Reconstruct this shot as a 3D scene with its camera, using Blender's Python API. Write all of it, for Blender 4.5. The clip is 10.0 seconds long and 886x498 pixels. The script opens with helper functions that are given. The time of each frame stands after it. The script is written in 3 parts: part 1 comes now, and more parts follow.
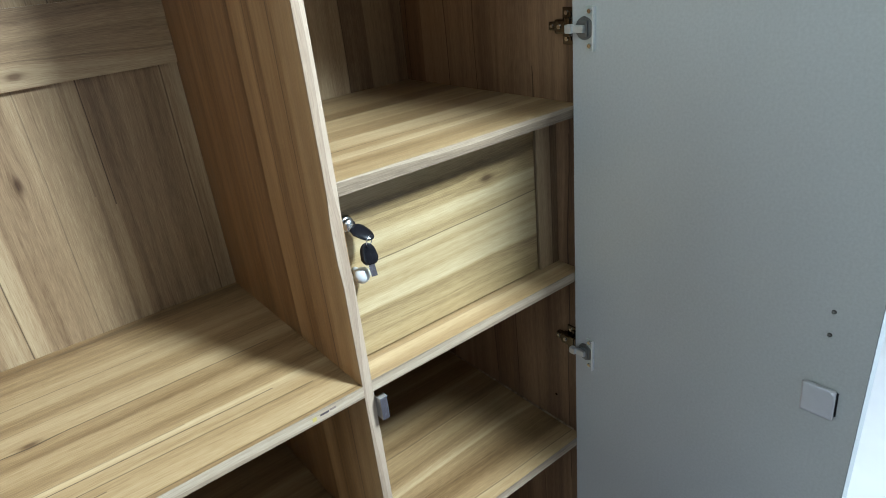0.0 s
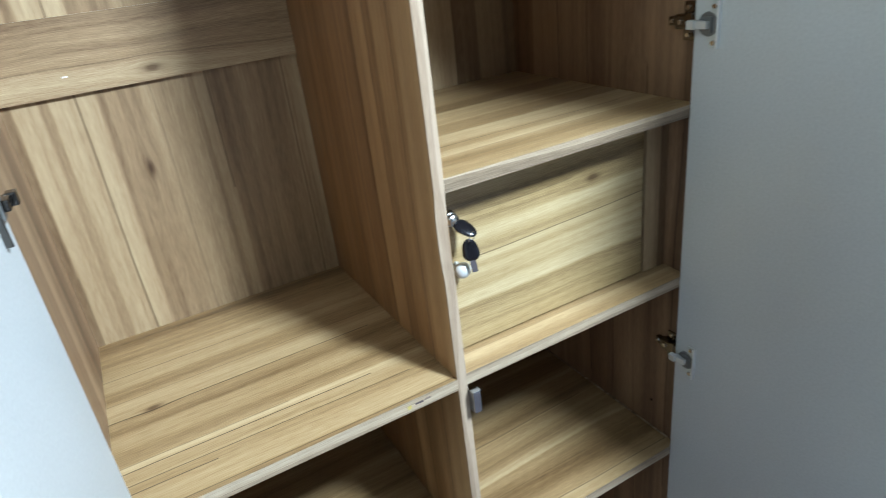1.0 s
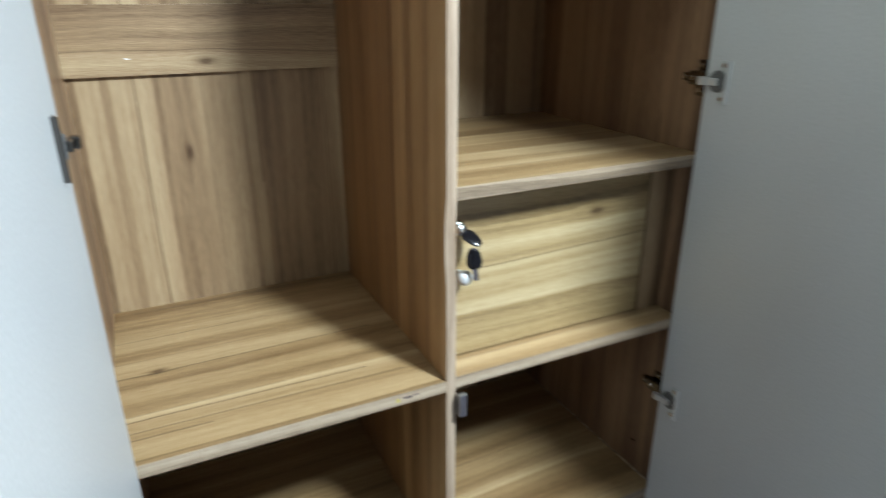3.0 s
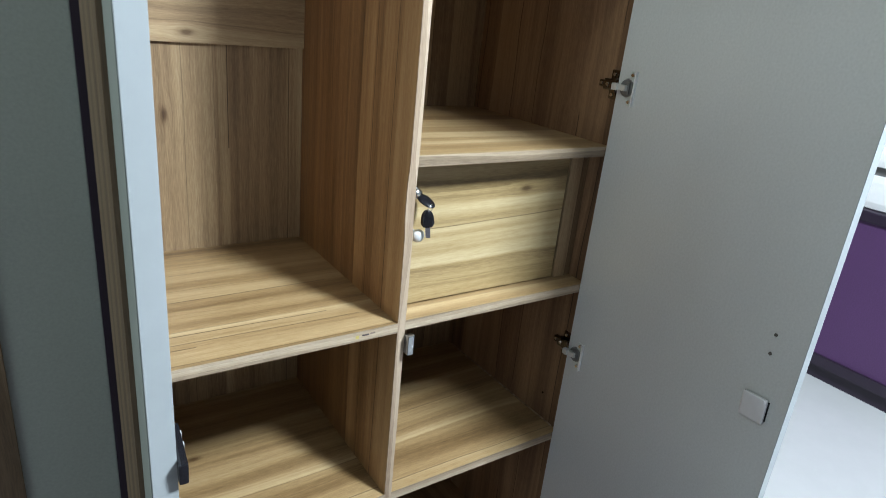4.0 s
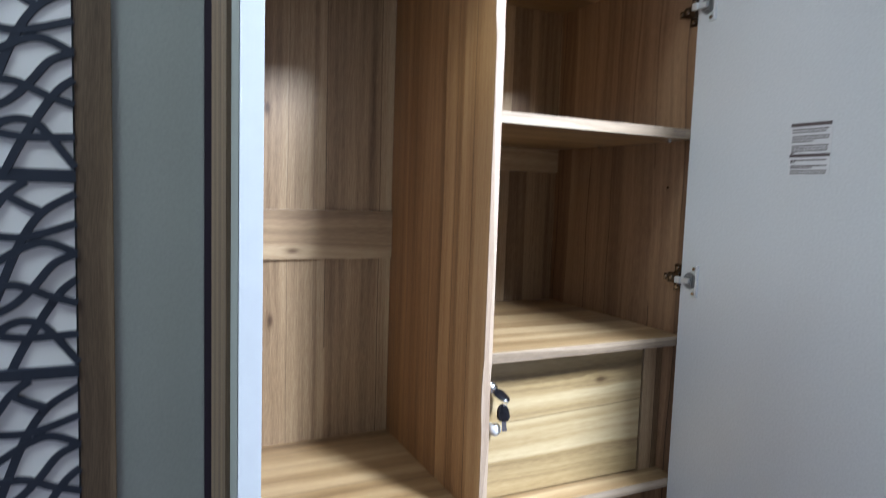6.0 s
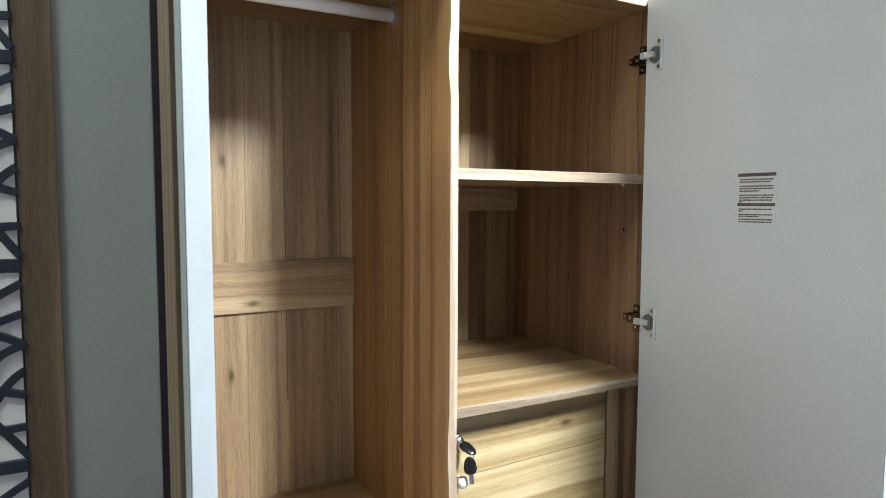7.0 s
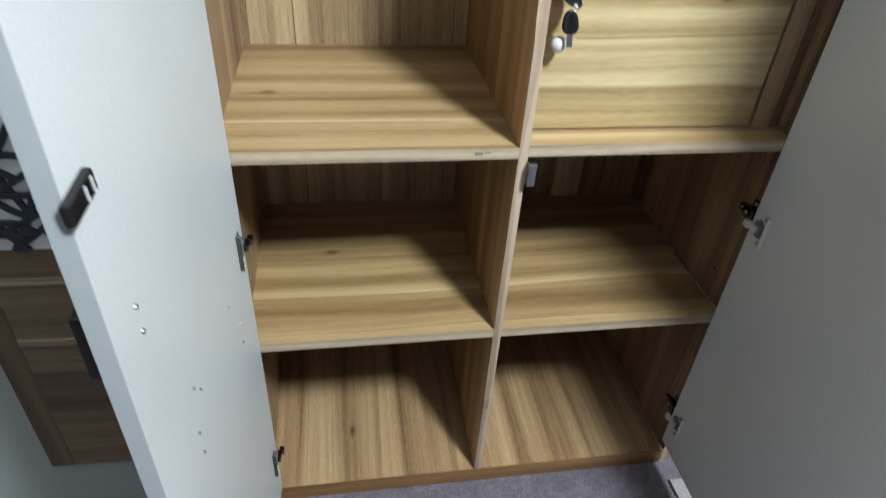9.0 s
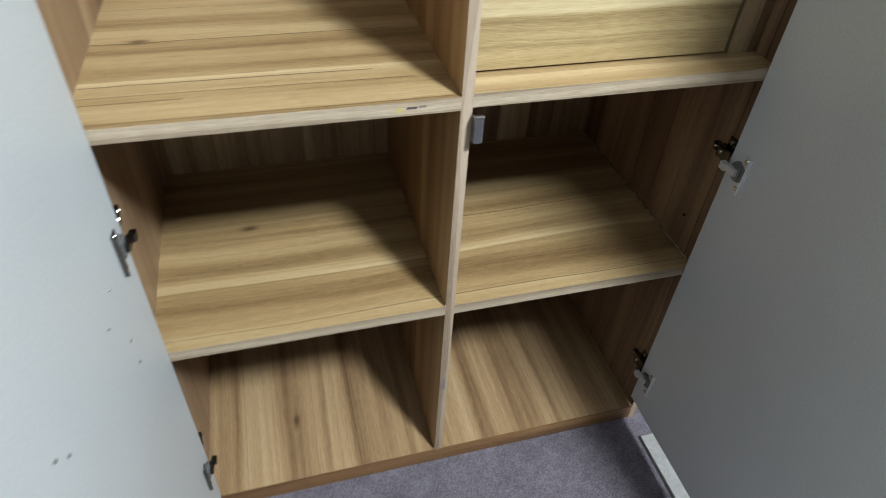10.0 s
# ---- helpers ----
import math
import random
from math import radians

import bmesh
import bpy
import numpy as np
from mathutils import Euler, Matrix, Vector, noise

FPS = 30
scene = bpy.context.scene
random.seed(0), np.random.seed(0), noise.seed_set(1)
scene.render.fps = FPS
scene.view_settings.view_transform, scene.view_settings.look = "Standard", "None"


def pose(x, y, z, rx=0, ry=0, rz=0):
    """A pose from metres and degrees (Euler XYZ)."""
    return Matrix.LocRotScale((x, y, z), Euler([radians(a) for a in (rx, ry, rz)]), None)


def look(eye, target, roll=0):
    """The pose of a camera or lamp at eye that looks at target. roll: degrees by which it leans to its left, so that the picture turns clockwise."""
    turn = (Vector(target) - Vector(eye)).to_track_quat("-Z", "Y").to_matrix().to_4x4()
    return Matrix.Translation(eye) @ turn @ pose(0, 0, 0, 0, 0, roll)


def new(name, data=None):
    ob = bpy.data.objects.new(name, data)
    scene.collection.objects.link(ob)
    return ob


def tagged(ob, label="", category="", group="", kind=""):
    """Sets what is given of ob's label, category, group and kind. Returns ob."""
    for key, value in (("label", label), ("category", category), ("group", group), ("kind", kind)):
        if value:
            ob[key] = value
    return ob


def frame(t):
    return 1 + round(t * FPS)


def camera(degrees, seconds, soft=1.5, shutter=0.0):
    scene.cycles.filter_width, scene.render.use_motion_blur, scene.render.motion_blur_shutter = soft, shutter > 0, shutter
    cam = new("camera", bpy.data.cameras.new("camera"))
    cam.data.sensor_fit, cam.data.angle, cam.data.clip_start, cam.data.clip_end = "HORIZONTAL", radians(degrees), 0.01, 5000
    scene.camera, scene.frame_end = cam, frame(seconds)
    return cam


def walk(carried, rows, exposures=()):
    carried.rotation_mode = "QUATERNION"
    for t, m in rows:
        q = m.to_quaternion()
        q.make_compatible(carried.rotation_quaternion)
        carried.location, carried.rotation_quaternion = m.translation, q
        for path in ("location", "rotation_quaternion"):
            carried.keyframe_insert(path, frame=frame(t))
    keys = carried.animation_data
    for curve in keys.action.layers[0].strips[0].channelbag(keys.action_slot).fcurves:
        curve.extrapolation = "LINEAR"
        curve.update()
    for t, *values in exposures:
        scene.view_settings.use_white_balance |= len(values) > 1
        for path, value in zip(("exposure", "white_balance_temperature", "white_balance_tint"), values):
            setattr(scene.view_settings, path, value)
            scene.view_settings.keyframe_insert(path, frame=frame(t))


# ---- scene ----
cam = camera(69.9, 10.0, soft=0.8, shutter=0.5)
PATH = [
    (0, (-0.323, -0.656, 1.405), (0.741, 0.807, 0.551), -6.2),
    (0.5, (-0.316, -0.66, 1.4), (0.675, 0.854, 0.549), -6.7),
    (1, (-0.33, -0.645, 1.424), (0.481, 0.963, 0.554), -7.1),
    (1.5, (-0.305, -0.636, 1.412), (0.416, 1.001, 0.516), -7.4),
    (2, (-0.34, -0.65, 1.403), (0.387, 1.062, 0.669), -6.4),
    (2.5, (-0.354, -0.68, 1.404), (0.258, 1.06, 0.631), -2.8),
    (3, (-0.361, -0.716, 1.397), (0.452, 0.957, 0.661), -0.1),
    (3.2, (-0.406, -0.75, 1.381), (0.553, 0.814, 0.585), 0.4),
    (4.3, (-0.531, -0.848, 1.39), (0.554, 0.702, 0.74), 6.0),
    (4.5, (-0.537, -0.856, 1.4), (0.539, 0.726, 0.816), 5.6),
    (5, (-0.541, -0.888, 1.42), (0.378, 0.847, 1.035), 5.2),
    (5.5, (-0.531, -0.902, 1.422), (0.285, 0.884, 1.039), 3.2),
    (6, (-0.535, -0.917, 1.435), (0.331, 0.878, 1.259), 1.9),
    (6.2, (-0.546, -0.918, 1.458), (0.359, 0.861, 1.318), 0.8),
    (7.3, (-0.511, -0.916, 1.517), (0.455, 0.829, 1.369), 0.3),
    (7.5, (-0.499, -0.91, 1.495), (0.386, 0.867, 1.252), 0.1),
    (8, (-0.442, -0.876, 1.426), (0.34, 0.869, 0.838), 2.0),
    (8.5, (-0.353, -0.843, 1.368), (0.209, 0.813, 0.398), 4.5),
    (9, (-0.274, -0.824, 1.303), (0.034, 0.76, 0.121), 4.0),
    (9.5, (-0.26, -0.772, 1.27), (0.101, 0.716, -0.017), 5.3),
    (10, (-0.232, -0.66, 1.245), (0.227, 0.759, -0.088), 3.9),
]
walk(cam, [(t, look(eye, target, roll)) for t, eye, target, roll in PATH],
     ((0, 0.13, 5710, 4), (2, 0.15, 5600, 6), (2.5, 0.12, 5800, 9), (3.2, -0.13, 6050, 6), (4.5, 0.12, 6080, 10), (5.5, 0.20, 5930, 15), (6.2, 0.36, 5680, 17), (7.3, 0.38, 6530, 10), (8.5, -0.10, 6380, 9), (10, -0.08, 6330, 8)))

# ---- light ----
world = bpy.data.worlds.new("world")
scene.world = world
world.use_nodes = True
world.node_tree.nodes["Background"].inputs[0].default_value = (0.5, 0.55, 0.6, 1)
world.node_tree.nodes["Background"].inputs[1].default_value = 0.05


def area_light(name, at, target, size, watts, colour):
    data = bpy.data.lights.new(name, "AREA")
    data.shape, data.size, data.energy, data.color = "DISK", size, watts, colour
    ob = new(name, data)
    ob.matrix_world = look(at, target)
    return ob


CEIL = 2.92
LAMP = (0.71, -1.50, 2.75)
bulb = bpy.data.lights.new("ceiling_lamp_light", "POINT")
bulb.energy, bulb.shadow_soft_size, bulb.color = 540, 0.18, (0.90, 0.985, 1.03)
new("ceiling_lamp_light", bulb).location = LAMP
# An added fill light out of view, to brighten the right and third doors.
FILL = (-1.7, -0.46, CEIL - 0.06)
area_light("added_fill_light", FILL, (FILL[0], FILL[1] + 0.001, 0), 0.7, 31, (0.91, 1.0, 0.87))


# ---- materials ----
def nodes_of(name, rough, metal=0.0):
    m = bpy.data.materials.new(name)
    m.use_nodes = True
    t = m.node_tree
    b = t.nodes["Principled BSDF"]
    b.inputs["Roughness"].default_value, b.inputs["Metallic"].default_value = rough, metal
    return m, t, b


def maths(t, op, a, b=None, c=None):
    n = t.nodes.new("ShaderNodeMath")
    n.operation = op
    for i, v in enumerate((a, b, c)):
        if v is None:
            continue
        if isinstance(v, (int, float)):
            n.inputs[i].default_value = v
        else:
            t.links.new(v, n.inputs[i])
    return n.outputs[0]


def vec(t, x, y, z=0.0):
    n = t.nodes.new("ShaderNodeCombineXYZ")
    for i, v in enumerate((x, y, z)):
        if isinstance(v, (int, float)):
            n.inputs[i].default_value = v
        else:
            t.links.new(v, n.inputs[i])
    return n.outputs[0]


def noise_fac(t, vector, scale, detail=2.0, rough=0.5):
    n = t.nodes.new("ShaderNodeTexNoise")
    n.inputs["Scale"].default_value, n.inputs["Detail"].default_value, n.inputs["Roughness"].default_value = scale, detail, rough
    t.links.new(vector, n.inputs["Vector"])
    return n.outputs["Fac"]


def ramp(t, fac, stops):
    n = t.nodes.new("ShaderNodeValToRGB")
    e = n.color_ramp.elements
    while len(e) < len(stops):
        e.new(0.5)
    for k, (p, c) in zip(e, stops):
        k.position, k.color = p, (*c, 1)
    t.links.new(fac, n.inputs[0])
    return n.outputs[0]


def mix(t, kind, fac, a, b):
    n = t.nodes.new("ShaderNodeMix")
    n.data_type, n.blend_type = "RGBA", kind
    for i, v in ((0, fac), (6, a), (7, b)):
        if isinstance(v, (int, float)):
            n.inputs[i].default_value = v
        elif isinstance(v, tuple):
            n.inputs[i].default_value = (*v, 1)
        else:
            t.links.new(v, n.inputs[i])
    return n.outputs[2]


def bump(t, b, height, strength, dist=0.001):
    n = t.nodes.new("ShaderNodeBump")
    n.inputs["Strength"].default_value, n.inputs["Distance"].default_value = strength, dist
    t.links.new(height, n.inputs["Height"])
    t.links.new(n.outputs[0], b.inputs["Normal"])


def laminate(name, grain, stops, strips=17.0, shift=0.0, knots=(), rough=0.38, line=0.8, flow=0.055, bands=(), lines=()):
    """Printed wood laminate: strips along the grain axis with streaks, thin joint lines and a knot or two (along, across).
    bands: where a strip of the print begins across the grain and how pale it is; lines: dark joints (across, strength, from, to)."""
    m, t, b = nodes_of(name, rough)
    tc = t.nodes.new("ShaderNodeTexCoord")
    sep = t.nodes.new("ShaderNodeSeparateXYZ")
    t.links.new(tc.outputs["Object"], sep.inputs[0])
    x, y, z = sep.outputs
    u, v = {"x": (x, maths(t, "ADD", y, z)), "y": (y, maths(t, "ADD", x, z)), "z": (z, maths(t, "ADD", x, y))}[grain]
    v0 = v
    wob = noise_fac(t, vec(t, maths(t, "MULTIPLY", u, 1.6), maths(t, "MULTIPLY", v, 5.0), 3.1 + shift), 1.0, 2.0)
    v = maths(t, "MULTIPLY_ADD", maths(t, "SUBTRACT", wob, 0.5), flow, v)
    dark = None
    for ku, kv in knots:
        du = maths(t, "MULTIPLY", maths(t, "SUBTRACT", u, ku), 0.45)
        dv = maths(t, "SUBTRACT", v0, kv)
        d2 = maths(t, "ADD", maths(t, "MULTIPLY", du, du), maths(t, "MULTIPLY", dv, dv))
        g = maths(t, "POWER", 2.718, maths(t, "MULTIPLY", d2, -4500.0))
        v = maths(t, "MULTIPLY_ADD", maths(t, "MULTIPLY", g, dv), -0.6, v)
        core = maths(t, "POWER", 2.718, maths(t, "MULTIPLY", d2, -26000.0))
        dark = core if dark is None else maths(t, "ADD", dark, core)
    w = v
    v = maths(t, "ADD", v, shift)
    if bands:
        lo, hi = bands[0][0] - 0.01, bands[-1][0] + 0.05
        stop_list, soft = [(0.0, bands[0][1])], 0.0022 / (hi - lo)
        for (at, tone_here), (_, before) in zip(bands[1:], bands):
            p = (at - lo) / (hi - lo)
            stop_list += [(p - soft, before), (p + soft, tone_here)]
        tone = ramp(t, maths(t, "MULTIPLY_ADD", w, 1 / (hi - lo), -lo / (hi - lo)), [(p, (c, c, c)) for p, c in stop_list])
        tone = maths(t, "ADD", tone, 0.0)
    else:
        cell = t.nodes.new("ShaderNodeTexVoronoi")
        cell.voronoi_dimensions = "1D"
        cell.inputs["Scale"].default_value = strips
        t.links.new(v, cell.inputs["W"])
        split = t.nodes.new("ShaderNodeSeparateColor")
        t.links.new(cell.outputs["Color"], split.inputs[0])
        tone = maths(t, "MULTIPLY_ADD", split.outputs[0], 0.7, 0.2)
    wide = noise_fac(t, vec(t, maths(t, "MULTIPLY", u, 0.7), maths(t, "MULTIPLY", v, 24.0), shift), 1.0, 3.0, 0.6)
    fine = noise_fac(t, vec(t, maths(t, "MULTIPLY", u, 2.5), maths(t, "MULTIPLY", v, 120.0), shift), 1.0, 3.0, 0.65)
    pores = noise_fac(t, vec(t, maths(t, "MULTIPLY", u, 45.0), maths(t, "MULTIPLY", v, 800.0), shift), 1.0, 2.0, 0.6)
    streak = noise_fac(t, vec(t, maths(t, "MULTIPLY", u, 1.1), maths(t, "MULTIPLY", v, 48.0), 5.5 + shift), 1.0, 2.0, 0.5)
    f = maths(t, "MULTIPLY_ADD", tone, 0.52, maths(t, "MULTIPLY_ADD", wide, 0.50, -0.008))
    f = maths(t, "MULTIPLY_ADD", maths(t, "SUBTRACT", streak, 0.52), 0.36, f)
    f = maths(t, "MULTIPLY_ADD", maths(t, "SUBTRACT", fine, 0.5), 0.26, f)
    f = maths(t, "MULTIPLY_ADD", maths(t, "SUBTRACT", pores, 0.5), 0.36, f)
    colour = ramp(t, f, stops)
    if lines:
        seam = None
        for at, strength, start, end in lines:
            d = maths(t, "ABSOLUTE", maths(t, "SUBTRACT", w, at))
            near = maths(t, "MULTIPLY", maths(t, "MAXIMUM", maths(t, "MULTIPLY_ADD", d, -1 / 0.0016, 1.0), 0.0), strength)
            inside = maths(t, "MULTIPLY", maths(t, "GREATER_THAN", u, start), maths(t, "LESS_THAN", u, end))
            near = maths(t, "MULTIPLY", near, inside)
            seam = near if seam is None else maths(t, "MAXIMUM", seam, near)
        colour = mix(t, "MULTIPLY", seam, colour, (0.12, 0.08, 0.05))
    else:
        edge = t.nodes.new("ShaderNodeTexVoronoi")
        edge.voronoi_dimensions, edge.feature = "1D", "DISTANCE_TO_EDGE"
        edge.inputs["Scale"].default_value = strips
        t.links.new(v, edge.inputs["W"])
        near = maths(t, "LESS_THAN", edge.outputs["Distance"], 0.016)
        some = maths(t, "GREATER_THAN", noise_fac(t, vec(t, maths(t, "MULTIPLY", u, 1.3), maths(t, "MULTIPLY", v, 9.0), 8.0 + shift), 1.0, 1.0), 0.50)
        colour = mix(t, "MULTIPLY", maths(t, "MULTIPLY", maths(t, "MULTIPLY", near, some), line), colour, (0.16, 0.10, 0.06))
    if dark is not None:
        colour = mix(t, "MULTIPLY", maths(t, "MINIMUM", dark, 0.85), colour, (0.22, 0.15, 0.11))
    t.links.new(colour, b.inputs["Base Color"])
    t.links.new(maths(t, "MULTIPLY_ADD", fine, 0.2, rough - 0.1), b.inputs["Roughness"])
    bump(t, b, pores, 0.12)
    return m


def moved(rows, by):
    """Shift the place of bands or lines across the grain."""
    return [(r[0] + by, *r[1:]) for r in rows]


TEAK = ((0.15, (0.070, 0.042, 0.018)), (0.36, (0.215, 0.146, 0.062)), (0.56, (0.365, 0.270, 0.130)), (0.82, (0.51, 0.415, 0.245)))
TAN = ((0.15, (0.050, 0.028, 0.014)), (0.36, (0.165, 0.104, 0.055)), (0.56, (0.30, 0.208, 0.115)), (0.82, (0.50, 0.395, 0.240)))
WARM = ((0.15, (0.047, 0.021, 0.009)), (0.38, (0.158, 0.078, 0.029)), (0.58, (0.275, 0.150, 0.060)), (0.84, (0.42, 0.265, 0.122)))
EDGE = ((0.25, (0.12, 0.081, 0.051)), (0.48, (0.265, 0.192, 0.130)), (0.75, (0.40, 0.312, 0.226)))
OAK = ((0.25, (0.068, 0.045, 0.028)), (0.50, (0.152, 0.105, 0.065)), (0.75, (0.25, 0.182, 0.118)))
SHELF = ((0.15, (0.057, 0.0304, 0.0126)), (0.36, (0.1805, 0.1095, 0.0459)), (0.56, (0.3135, 0.2107, 0.099)), (0.82, (0.475, 0.3606, 0.2025)))
M_SHELF = laminate("teak_laminate_across", "x", SHELF, 15, 0.3, flow=0.03)
# The pale band at 0.095 paints in a reflection; the last darkens the back.
M_SHELF_A = laminate("teak_laminate_knotted", "x", SHELF, 15, 1.7, ((-0.389, 0.219 + 0.87),), flow=0.012,
                     bands=moved(((0.0, 0.55), (0.011, 0.72), (0.052, 0.52), (0.068, 0.80), (0.095, 0.92), (0.108, 0.42), (0.155, 0.58), (0.185, 0.46), (0.218, 0.76), (0.262, 0.50), (0.30, 0.58), (0.332, 0.60), (0.375, 0.38)), 0.87),
                     lines=moved(((0.010, 0.7, -1, 1), (0.052, 0.85, -1, -0.33), (0.068, 0.8, -1, -0.05), (0.095, 0.95, -1, -0.10), (0.108, 0.5, -1, -0.22), (0.218, 0.9, -1, -0.05), (0.262, 0.4, -1, 0), (0.332, 0.6, -1, -0.2)), 0.87))
M_SHELF_LOW = laminate("teak_laminate_low_shelf", "x", SHELF, 15, 2.9, ((-0.30, 0.262 + 0.497),), flow=0.045,
                       bands=moved(((0.0, 0.70), (0.026, 0.55), (0.045, 0.36), (0.082, 0.48), (0.125, 0.80), (0.146, 0.50), (0.19, 0.62), (0.225, 0.42), (0.262, 0.60), (0.32, 0.46), (0.38, 0.6)), 0.497),
                       lines=moved(((0.024, 0.75, -1, 1), (0.124, 0.5, -1, 0), (0.225, 0.7, 0, 0.4), (0.085, 0.35, -0.3, 0.3)), 0.497))
M_SHELF_MID = laminate("teak_laminate_mid_shelf", "x", SHELF, 15, 3.7, flow=0.02,
                       bands=moved(((0.0, 0.72), (0.04, 0.48), (0.078, 0.80), (0.10, 0.55), (0.125, 0.82), (0.17, 0.45), (0.22, 0.66), (0.29, 0.38), (0.34, 0.55)), 1.165),
                       lines=moved(((0.078, 0.45, 0.1, 1), (0.118, 0.8, 0, 0.4), (0.29, 0.5, 0, 0.3)), 1.165))
M_SHELF_DRAWER = laminate("teak_laminate_drawer_shelf", "x", SHELF, 15, 4.4, flow=0.015,
                          bands=moved(((0.0, 0.60), (0.018, 0.66), (0.040, 0.50), (0.06, 0.5)), 0.873), lines=moved(((0.041, 0.35, 0, 1),), 0.873))
SIDE = ((0.15, (0.055, 0.030, 0.017)), (0.38, (0.165, 0.096, 0.053)), (0.58, (0.275, 0.175, 0.100)), (0.84, (0.42, 0.295, 0.175)))
M_SIDE = laminate("teak_laminate_upright", "z", SIDE, 15, 0.9)
# The lifted bands, palest in front, also paint bounced light on this face.
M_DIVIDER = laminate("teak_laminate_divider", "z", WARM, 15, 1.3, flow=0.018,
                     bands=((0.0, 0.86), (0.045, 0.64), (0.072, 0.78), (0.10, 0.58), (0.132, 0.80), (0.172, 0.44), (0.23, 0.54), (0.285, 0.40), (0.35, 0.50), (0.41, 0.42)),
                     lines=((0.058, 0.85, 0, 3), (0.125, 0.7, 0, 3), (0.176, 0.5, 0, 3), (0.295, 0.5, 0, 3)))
M_BACK = laminate("teak_laminate_back", "z", TAN, 15, 2.4, ((1.147, -0.281 + 0.458), (1.60, -0.29 + 0.458)), flow=0.016,
                  bands=moved(((-0.449, 0.34), (-0.437, 0.72), (-0.401, 0.38), (-0.387, 0.68), (-0.350, 0.82), (-0.323, 0.42), (-0.262, 0.52), (-0.240, 0.58), (-0.187, 0.46), (-0.180, 0.76), (-0.160, 0.46), (-0.105, 0.54), (-0.038, 0.66), (0.02, 0.5)), 0.458),
                  lines=moved(((-0.437, 0.6, 0, 1.0), (-0.351, 0.95, 0, 3), (-0.245, 0.5, 0, 3), (-0.188, 0.4, 1.1, 3), (-0.162, 0.95, 1.08, 3), (-0.038, 0.8, 0, 3)), 0.458))
M_BACK_RIGHT = laminate("teak_laminate_back_right", "z", TAN, 15, 6.1, line=0.6, flow=0.02)
M_BATTEN = laminate("teak_laminate_batten", "x", TAN, 14, 4.1, ((-0.235, 1.30 + 0.45),), line=0.3)
REDDISH = ((0.15, (0.050, 0.027, 0.013)), (0.36, (0.170, 0.100, 0.049)), (0.56, (0.31, 0.200, 0.103)), (0.84, (0.48, 0.355, 0.205)))
M_PLINTH = laminate("teak_laminate_plinth", "x", WARM, 30, 2.2)
M_BASE = laminate("teak_laminate_deep", "y", REDDISH, 12, 3.3, ((0.134, -0.273 + 0.068),), flow=0.03,
                  bands=moved(((-0.449, 0.41), (-0.42, 0.58), (-0.372, 0.73), (-0.325, 0.55), (-0.295, 0.43), (-0.235, 0.59), (-0.205, 0.77), (-0.165, 0.44), (-0.12, 0.62), (-0.06, 0.49), (0.03, 0.64), (0.1, 0.44), (0.135, 0.61), (0.18, 0.44), (0.22, 0.57)), 0.068),
                  lines=moved(((-0.155, 0.45, -1, 1), (-0.375, 0.35, -1, 1), (0.183, 0.35, -1, 1)), 0.068))
M_DRAWER = laminate("teak_laminate_drawer", "x", TEAK, 13, 5.2, ((0.289, 1.078 + 0.052),), flow=0.055,
                    bands=moved(((0.87, 0.66), (0.905, 0.36), (0.938, 0.84), (0.962, 0.62), (0.985, 0.86), (1.018, 0.60), (1.045, 0.70), (1.066, 0.46), (1.088, 0.56), (1.10, 0.30), (1.118, 0.52), (1.14, 0.5)), 0.052),
                    lines=moved(((1.018, 0.85, 0.07, 1), (0.905, 0.3, 0.1, 1), (1.098, 0.35, 0, 0.25)), 0.052))
EDGE_BROWN = ((0.25, (0.13, 0.093, 0.060)), (0.50, (0.285, 0.218, 0.146)), (0.75, (0.46, 0.378, 0.275)))
M_EDGE = laminate("pale_edge_band", "x", EDGE_BROWN, 120, 0.2, rough=0.5, line=0.3)
M_EDGE_UP = laminate("pale_edge_band_upright", "z", EDGE, 120, 0.7, rough=0.5, line=0.3)
M_OAK = laminate("oak_inlay", "z", OAK, 22, 6.3, rough=0.62, line=0.2)
M_OAK_X = laminate("oak_inlay_across", "x", OAK, 22, 7.3, rough=0.55, line=0.2)


def plain(name, colour, rough, metal=0.0, spread=0.06, scale=60.0, relief=0.05, stretch=(1, 1, 1)):
    """A painted, plastic or metal surface with a fine and a broad change of tone."""
    m, t, b = nodes_of(name, rough, metal)
    tc = t.nodes.new("ShaderNodeTexCoord")
    mp = t.nodes.new("ShaderNodeMapping")
    mp.inputs["Scale"].default_value = stretch
    t.links.new(tc.outputs["Object"], mp.inputs[0])
    small, broad = noise_fac(t, mp.outputs[0], scale, 3.0, 0.6), noise_fac(t, mp.outputs[0], 3.0, 2.0)
    f = maths(t, "ADD", maths(t, "MULTIPLY", small, 0.6), maths(t, "MULTIPLY", broad, 0.4))
    lo, hi = tuple(c * (1 - spread) for c in colour), tuple(min(1, c * (1 + spread)) for c in colour)
    t.links.new(ramp(t, f, ((0.3, lo), (0.7, hi))), b.inputs["Base Color"])
    t.links.new(maths(t, "MULTIPLY_ADD", broad, 0.16, rough - 0.08), b.inputs["Roughness"])
    if relief:
        bump(t, b, small, relief)
    return m


